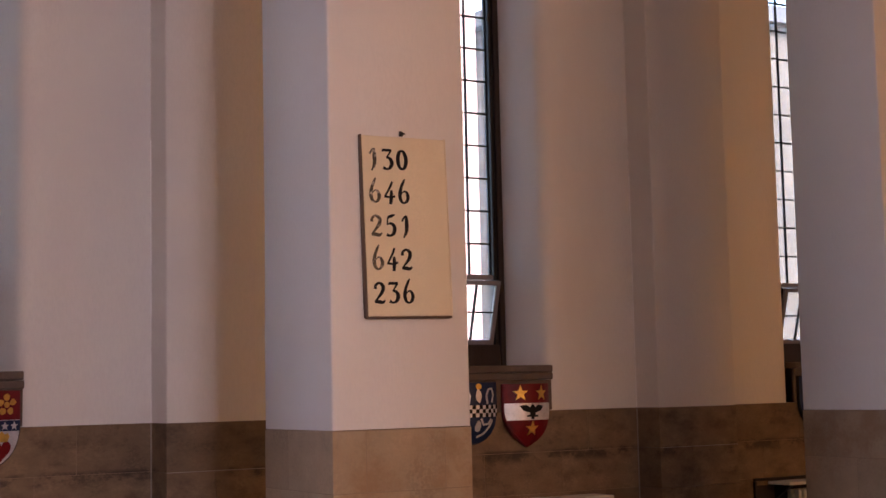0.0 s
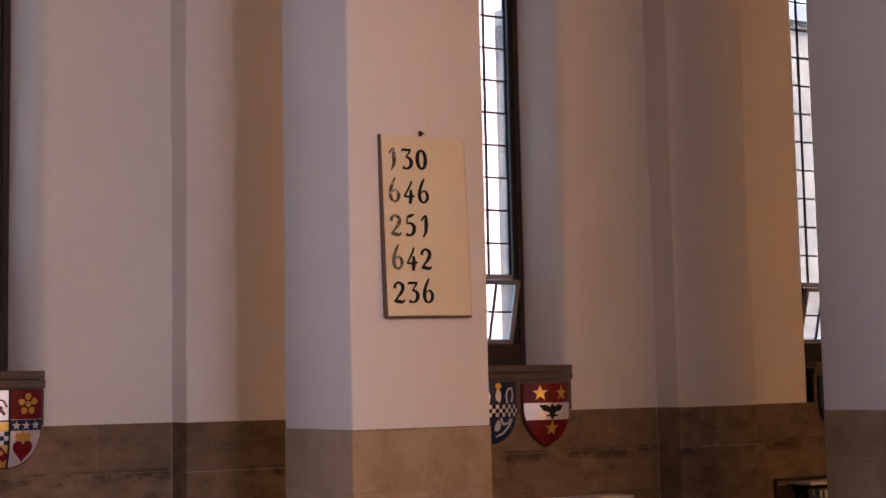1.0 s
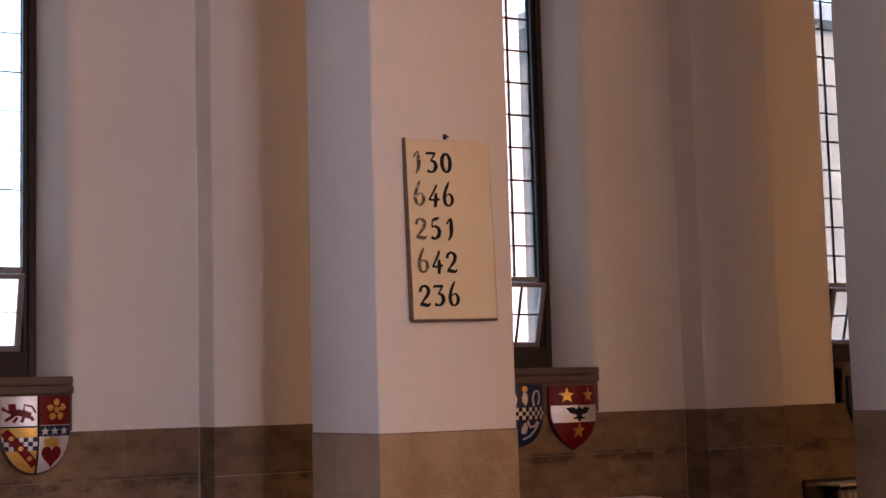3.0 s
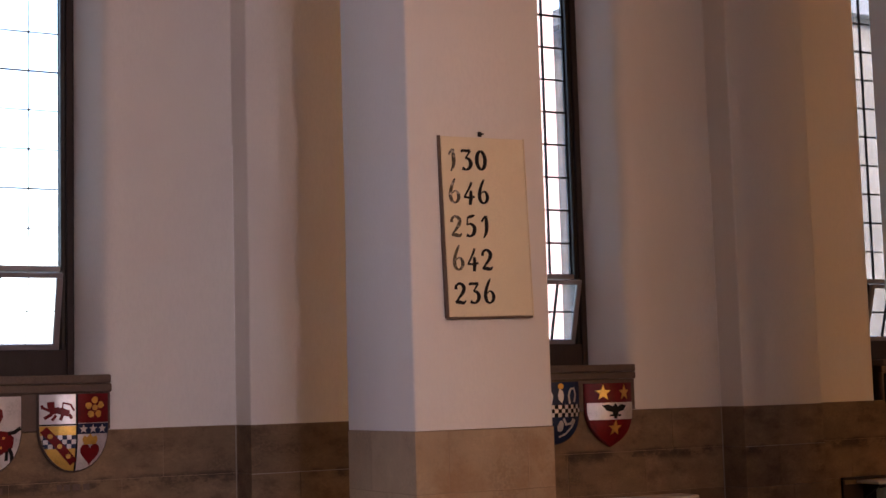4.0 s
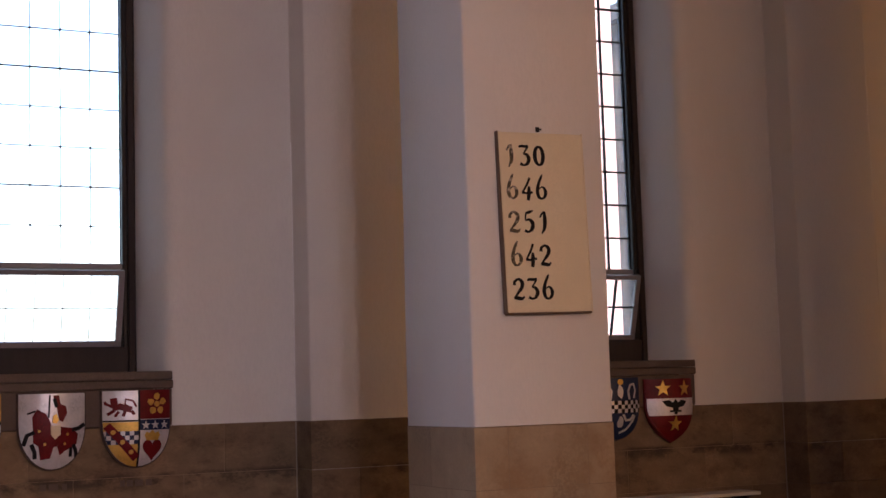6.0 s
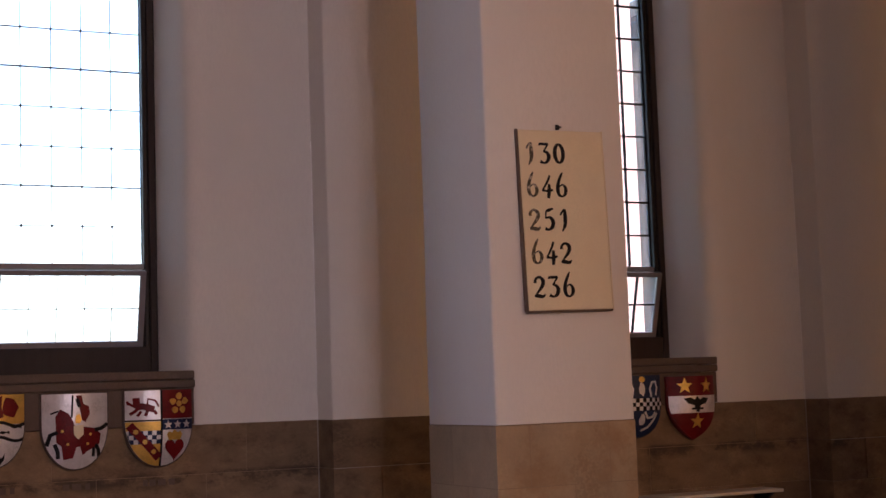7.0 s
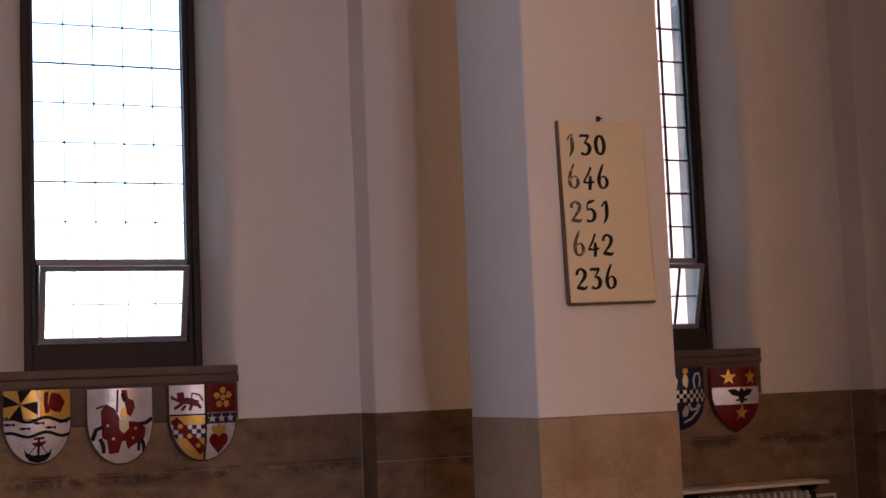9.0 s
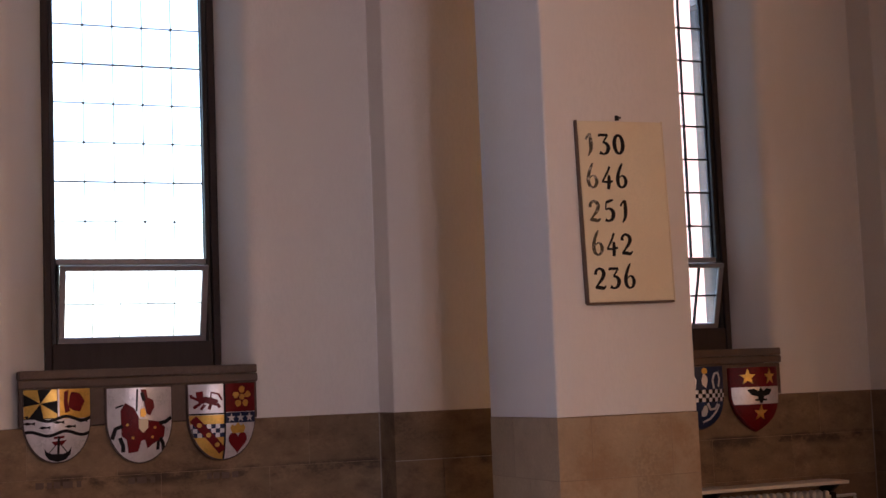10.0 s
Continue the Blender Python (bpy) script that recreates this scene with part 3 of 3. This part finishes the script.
def shield_red_shape(x):
    s = Shield(x, "painted silver shield with a plain dark red emblem", WHITE, size=(0.97, 1.02))
    s.add("emblem", [[(-0.115, -0.124), (-0.090, -0.084), (-0.044, -0.110), (-0.018, -0.160), (-0.012, -0.262), (0.0, -0.280), (-0.018, -0.345), (-0.070, -0.352), (-0.083, -0.280), (-0.110, -0.260)]], RED, 1, "plain dark red shape")
    s.add("emblem", [[(-0.06, -0.165), (0.06, -0.182), (0.10, -0.20), (0.06, -0.275), (-0.02, -0.29), (-0.06, -0.26)]], RED, 1, "plain dark red shape")
    s.add("emblem", [[(0.046, -0.180), (0.098, -0.188), (0.137, -0.220), (0.130, -0.272), (0.112, -0.284), (0.060, -0.310), (0.034, -0.330), (0.018, -0.284), (0.040, -0.245)]], RED, 1, "plain dark red shape")
    s.add("emblem", [[(-0.006, -0.014), (0.026, -0.014), (0.034, -0.058), (0.066, -0.072), (0.072, -0.110), (0.046, -0.156), (0.026, -0.142), (0.014, -0.078)]], RED, 2, "plain dark red shape")
    s.add("emblem", [[(-0.02, -0.174), (0.034, -0.170), (0.034, -0.22), (0.005, -0.245), (-0.018, -0.22)]], CREAM, 3, "pale rounded patch")
    s.add("emblem", [[(-0.008, -0.122), (0.012, -0.110), (0.024, -0.142), (0.012, -0.162), (-0.010, -0.158)]], GOLD, 3, "gold patch")
    for sx, sz in ((-0.08, -0.20), (-0.05, -0.27), (0.075, -0.22), (0.06, -0.27)):
        s.add("mark", [disc(sx, sz, 0.008, n=7)], GOLD, 2, "small gold spot")
    for path, w in (([(-0.024, -0.012), (-0.030, -0.13)], 0.008), ([(-0.14, -0.108), (-0.10, -0.094)], 0.009), ([(-0.104, -0.205), (-0.142, -0.22), (-0.160, -0.275)], 0.020), ([(-0.120, -0.268), (-0.102, -0.31), (-0.100, -0.345)], 0.020),
                    ([(0.108, -0.275), (0.124, -0.308), (0.128, -0.348)], 0.020), ([(0.096, -0.290), (0.094, -0.34)], 0.016), ([(0.10, -0.198), (0.14, -0.192), (0.178, -0.170)], 0.020), ([(0.0, -0.03), (0.014, -0.075)], 0.018)):
        s.add("stroke", [ribbon(path, w)], BLACK, 3, "short dark stroke")


def shield_quarters(x):
    s = Shield(x, "painted quartered shield in white, red, gold and blue", WHITE, size=(1.035, 1.05), top=1.648)
    s.add("quarter", [rect(0.004, 0.2, -0.155, 0.0)], RED, 1, "red corner")
    s.add("quarter", [rect(-0.2, -0.004, -0.45, -0.168)], GOLD, 1, "gold quarter")
    s.add("band", [rect(0.004, 0.2, -0.213, -0.158)], BLUE, 1, "blue band")
    s.add("bar", [rect(-0.005, 0.005, -0.43, 0)], BLACK, 2)
    s.add("bar", [rect(-0.2, -0.005, -0.166, -0.158)], BLACK, 2)
    for sx in (0.036, 0.09, 0.145):
        s.add("star", [star(sx, -0.187, 0.024)], WHITE, 2, "white star")
    for k in range(5):
        a = radians(90 + 72 * k)
        s.add("petal", [disc(0.1 + 0.038 * math.cos(a), -0.077 + 0.040 * math.sin(a), 0.0185, n=10, rough=0.22)], GOLD, 2, "gold petal")
    s.add("petal", [disc(0.1, -0.077, 0.016, n=8)], GOLD, 3, "gold boss")
    # plain dark red shapes
    for path, w in (([(-0.136, -0.094), (-0.10, -0.086), (-0.04, -0.104)], 0.034), ([(-0.126, -0.085), (-0.130, -0.042)], 0.034), ([(-0.136, -0.088), (-0.168, -0.070)], 0.013), ([(-0.166, -0.078), (-0.172, -0.058)], 0.012),
                    ([(-0.124, -0.105), (-0.160, -0.128)], 0.016), ([(-0.104, -0.112), (-0.124, -0.138)], 0.014), ([(-0.072, -0.108), (-0.084, -0.138)], 0.016), ([(-0.040, -0.108), (-0.026, -0.130)], 0.016),
                    ([(-0.036, -0.10), (-0.074, -0.076), (-0.070, -0.048), (-0.032, -0.058), (-0.014, -0.090)], 0.010)):
        s.add("charge", [ribbon(path, w)], RED, 1, "plain dark red stroke")
    s.add("chequer", chequer(-0.19, -0.285, 8, 3, 0.0232, 0), WHITE, 2, "white squares")
    s.add("chequer", chequer(-0.19, -0.285, 8, 3, 0.0232, 1), BLUE, 2, "dark blue squares")
    s.add("bend", [ribbon([(-0.165, -0.185), (-0.01, -0.36)], 0.042)], RED, 3, "red slanting bar")
    for k in range(3):
        t = 0.2 + 0.3 * k
        s.add("boss", [disc(-0.165 + 0.155 * t, -0.185 - 0.175 * t, 0.013, n=8)], GOLD, 4, "gold boss")
    heart = [(0.075 + 0.0034 * 16 * math.sin(a) ** 3, -0.312 + 0.0040 * (13 * math.cos(a) - 5 * math.cos(2 * a) - 2 * math.cos(3 * a) - math.cos(4 * a))) for a in [2 * math.pi * k / 22 for k in range(22)]]
    s.add("heart", [heart], RED, 1, "red heart")
    s.add("crown", [[(0.042, -0.268), (0.030, -0.240), (0.040, -0.222), (0.058, -0.230), (0.074, -0.212), (0.090, -0.230), (0.108, -0.222), (0.118, -0.240), (0.106, -0.268)]], GOLD, 2, "gold crown")


def shield_stars(x):
    s = Shield(x, "painted red shield with gold stars and a silver band", RED, rim=RED, pointed=0.7, size=(1.0, 1.03), top=1.625)
    s.add("band", [rect(-0.2, 0.2, -0.235, -0.125)], WHITE, 1, "silver band")
    for sx, sz in ((-0.085, -0.062), (0.085, -0.062), (0.005, -0.29)):
        s.add("star", [star(sx, sz, 0.052)], GOLD, 2, "gold star")
    s.add("emblem", [[(-0.095, -0.142), (-0.05, -0.136), (-0.018, -0.152), (0.0, -0.130), (0.022, -0.152), (0.05, -0.137), (0.097, -0.145), (0.07, -0.176), (0.025, -0.186), (0.02, -0.214), (-0.02, -0.214), (-0.02, -0.186), (-0.065, -0.176)]], BLACK, 2, "plain black shape")
    s.add("emblem", [rect(-0.042, 0.048, -0.214, -0.202)], BLACK, 2, "plain black shape")
    s.add("emblem", [rect(-0.008, 0.012, -0.228, -0.2)], BLACK, 3, "plain black shape")


def shield_blue(x):
    s = Shield(x, "painted blue shield with a chequered band and silver scrolls", BLUE, pointed=0.2)
    s.add("chequer", chequer(-0.18, -0.23, 14, 3, 0.0262, 0), WHITE, 1, "white squares")
    s.add("chequer", chequer(-0.18, -0.23, 14, 3, 0.0262, 1), BLACK, 1, "black squares")
    for sign in (-1, 1):
        s.add("scroll", [ribbon([(sign * 0.075, -0.145), (sign * 0.065, -0.09), (sign * 0.085, -0.05), (sign * 0.12, -0.045), (sign * 0.135, -0.085), (sign * 0.12, -0.135)], 0.016)], WHITE, 1, "silver scroll")
    s.add("scroll", [ribbon([(0.02, -0.24), (0.045, -0.28), (0.085, -0.275), (0.11, -0.245)], 0.016), ribbon([(0.0, -0.36), (0.05, -0.34), (0.10, -0.29), (0.125, -0.25)], 0.014)], WHITE, 1, "silver scroll")
    s.add("leaf", [disc(0.0, -0.09, 0.02, 0.045, 10, 0.25), disc(-0.0, -0.29, 0.022, 0.04, 10, 0.25)], WHITE, 1, "silver leaf")
    s.add("crest", [disc(0.0, -0.03, 0.022, 0.02, 8)], GOLD, 2, "gold knob")


def shield_dark(x):
    s = Shield(x, "painted dark blue shield with gold bosses", BLUE, rim=BLACK)
    for sx, sz in ((-0.06, -0.075), (0.1, -0.075), (-0.05, -0.255), (0.09, -0.255)):
        s.add("boss", [disc(sx, sz, 0.032, 0.03, 10, 0.1)], GOLD, 2, "gold boss")


shield_ship(1.095)
shield_red_shape(1.538)
shield_quarters(2.000)
shield_dark(1.108 + BAY)
shield_blue(1.555 + BAY)
shield_stars(1.980 + BAY)
shield_dark(1.108 + 2 * BAY)
shield_blue(1.556 + 2 * BAY)
shield_stars(2.012 + 2 * BAY)


# ---- radiators ----
def radiator():
    rad = empty("radiator", LEDGE_C + 0.01 + BAY, WALL, 0, "cream column radiator under a painted shelf", "radiator", "radiators under the windows")
    half = 0.86
    n = 33
    fin = bmesh.new()
    for y in (-0.17, -0.09):
        box(-0.014, 0.014, y - 0.024, y + 0.024, 0.16, 0.80, 0.011, bm=fin, segments=2)
    box(-0.014, 0.014, -0.19, -0.07, 0.72, 0.77, 0.01, bm=fin, segments=2)
    box(-0.014, 0.014, -0.19, -0.07, 0.17, 0.22, 0.01, bm=fin, segments=2)
    fin_mesh = mesh_of("fin", fin, ENAMEL)
    for k in range(n):
        part("fin", fin_mesh, None, rad).location.x = -half + 2 * half * (k + 0.5) / n
    for x in (-half + 0.03, half - 0.03):
        part("foot", box(x - 0.02, x + 0.02, -0.18, -0.07, 0.0, 0.17, 0.005), ENAMEL, rad)
    part("hub", box(-half, half, -0.145, -0.115, 0.735, 0.765, 0.012, segments=2), ENAMEL, rad)
    part("hub", box(-half, half, -0.145, -0.115, 0.18, 0.21, 0.012, segments=2), ENAMEL, rad)
    return rad


def shelf():
    top = empty("radiator_shelf", LEDGE_C + 0.01 + BAY, WALL, 0.84, "painted shelf on dark brackets over a radiator", "shelf", "radiator shelves")
    part("board", box(-0.98, 0.98, -0.235, -0.008, 0.0, 0.022, 0.003), SHELF, top)
    for x in (-0.92, 0.0, 0.92):
        b = bmesh.new()
        side = [(-0.205, -0.001), (-0.008, -0.001), (-0.008, -0.11), (-0.03, -0.11)]
        lo, hi = [[b.verts.new((x + d, y, z)) for y, z in side] for d in (-0.012, 0.012)]
        b.faces.new(lo)
        b.faces.new(hi)
        for i in range(4):
            b.faces.new((lo[i], lo[(i + 1) % 4], hi[(i + 1) % 4], hi[i]))
        part("bracket", b, IRON, top, "dark iron bracket")
    return top


rad, top = radiator(), shelf()
for k in (-1, 1):
    copy_thing(rad, pose(rad.location.x + k * BAY, WALL, 0))
    copy_thing(top, pose(top.location.x + k * BAY, WALL, 0.84))

for k in (0, 1):
    pipe = empty("radiator_pipe", LEDGE_C + 0.86 + (1 + k) * BAY, WALL, 0.755, "thin cream pipe joined to a radiator", "pipe", "radiator pipes")
    part("tube", box(0.005, 0.26, -0.139, -0.119, -0.010, 0.010, 0.008, segments=2), ENAMEL, pipe)
    part("drop", box(0.24, 0.26, -0.139, -0.119, -0.755, -0.010, 0.008, segments=2), ENAMEL, pipe)
    part("valve", box(0.05, 0.09, -0.147, -0.111, -0.016, 0.030, 0.006), IRON, pipe, "dark iron valve")
back = empty("radiator_backboard", LEDGE_C + 2 * BAY, WALL, 0, "dark stained wooden board behind a radiator", "board")
part("panel", box(-1.10, 1.10, -0.024, -0.005, 0.0, 0.835, 0.002), DARK_WOOD, back)
part("top_rail", box(-1.12, 1.12, -0.030, -0.005, 0.868, 0.888, 0.004), DARK_WOOD, back)
part("side_stile", box(-1.12, -1.10, -0.030, -0.005, 0.0, 0.867, 0.004), DARK_WOOD, back)

# ---- worn lettering cut below the shields ----
for x, widths in ((1.108, (5, 3, 4, 6, 3)), (1.556, (4, 6, 3)), (2.012, (3, 4, 5, 4))):
    words = empty("inscription", x, WALL - 0.0045, 1.115, "faint worn lettering cut in the stone dado", "inscription", "inscriptions under the shields")
    at = -0.012 * sum(widths) / 2
    for n in widths:
        part("letter_bar", box(at, at + 0.0085 * n, -0.0015, 0.0035, 0.0, 0.034, 0.0), SILL_STONE, words)
        at += 0.012 * n

# ---- outside ----
ground = new("ground", mesh_of("ground", box(-600, 600, 8.72, 900, -0.6, -0.4), TURF))
tagged(ground, "grass outside the church", "ground", kind="structure")


def neighbour():
    house = empty("neighbour_building", 28.7, 26, -0.4, "beige stone building across the churchyard", "building")
    part("wall", box(-9, 12, 0, 8, 0, 11), FACADE, house)
    part("roof", box(-9.3, 12.3, -0.3, 8.3, 11, 11.4), ROOF, house, "dark slate roof edge")
    for i in range(6):
        for j in range(3):
            win = part("window", box(-7.6 + i * 3.2, -6.4 + i * 3.2, -0.05, 0.05, 1.2 + j * 3.3, 3.1 + j * 3.3), LEAD, house, "dark window")
            part("sill", box(-7.75 + i * 3.2, -6.25 + i * 3.2, -0.16, -0.001, 1.05 + j * 3.3, 1.19 + j * 3.3), FACADE, win)
    return house


neighbour()
gable = empty("brick_building", 13.0, 26, -0.4, "pink brick building end across the churchyard", "building")
part("wall", box(-4.0, 4.0, 0, 9, 0, 16), BRICK, gable)
part("roof", box(-4.2, 4.2, -0.2, 9.2, 16, 16.4), ROOF, gable, "dark slate roof edge")
for j in range(4):
    part("window", box(-1.2, 0.0, -0.05, 0.05, 1.2 + j * 3.6, 3.2 + j * 3.6), LEAD, gable, "dark window")

# ---- fill lamps added at the openings out of sight ----
for x in SOUTH[:2]:
    window_light(x, -9.35, 4.1, 0.85, 3.8, (x, 8, 3.6), 18.5, NEUTRAL)
for x, watts in zip(SOUTH[2:], (6, 7.6, 5.6, 3.2, 2.2, 2.2)):
    window_light(x, -9.35, 4.1, 0.85, 3.8, (x - 4, 8, 3.6), watts, WARM)
window_light(-13.8, 3.0, 4.0, 3.4, 3.8, (5, 5.5, 2.6), 20.5, COOL)


# ---- dado stones, last ----
dado = empty("dado", LEDGE_C, WALL, 0, "brown sandstone dado of squared blocks", "dado", kind="structure")


def stones(x0, x1, y0, y1, lengths):
    """Courses of blocks along x between x0 and x1, with faces at y0."""
    z, row = DADO, 0
    while z > 0.02:
        lo = max(0.0, z - COURSE)
        x, i = x0, row
        while x < x1 - 0.01:
            end = x + lengths[i % len(lengths)]
            if end > x1 - 0.16:
                end = x1
            dy = random.uniform(-0.0015, 0.0015)
            b = part("stone_block", box(x + 0.0012, end - 0.0012, y0 + dy, y1, lo + 0.0012, z - 0.0012, 0.002), DADO_STONE, dado)
            b.matrix_parent_inverse = dado.matrix_basis.inverted()
            x, i = end, i + 1
        z, row = lo, row + 1


for k in range(-1, 4):
    d = k * BAY
    stones(PIL_X1 + d - BAY + 0.004, PIL_X0 + d - 0.006, WALL - 0.004, WALL + 0.1, (0.86, 0.48, 1.1, 0.62))
    stones(PIL_X0 + d - 0.003, PIL_X1 + d + 0.003, PIL - 0.003, WALL + 0.1, (0.72, 0.30, 0.42))
for k in range(-1, 4):
    d = k * BAY
    bead = new("trim", mesh_of("trim", box(PIL_X0 + d - 0.0045, PIL_X0 + d + 0.001, WALL - 0.004, WALL + 0.004, DADO + 0.002, 3.1), BEAD))
    tagged(bead, "pale painted seam in a pilaster corner", "trim", kind="structure")
    for x in (PIL_X0 + d - 0.0035, PIL_X1 + d + 0.0035):
        line = part("mortar_line", box(x - 0.0035, x + 0.0035, WALL - 0.009, WALL - 0.001, 0.0, DADO - 0.004), FILLET, dado, "pale mortar fillet")
        line.matrix_parent_inverse = dado.matrix_basis.inverted()
        if x < PIL_X0 + d:
            line = part("mortar_line", box(PIL_X0 + d, PIL_X1 + d, PIL - 0.0048, PIL - 0.001, DADO - COURSE - 0.002, DADO - COURSE + 0.002), FILLET, dado, "pale mortar bed")
            line.matrix_parent_inverse = dado.matrix_basis.inverted()
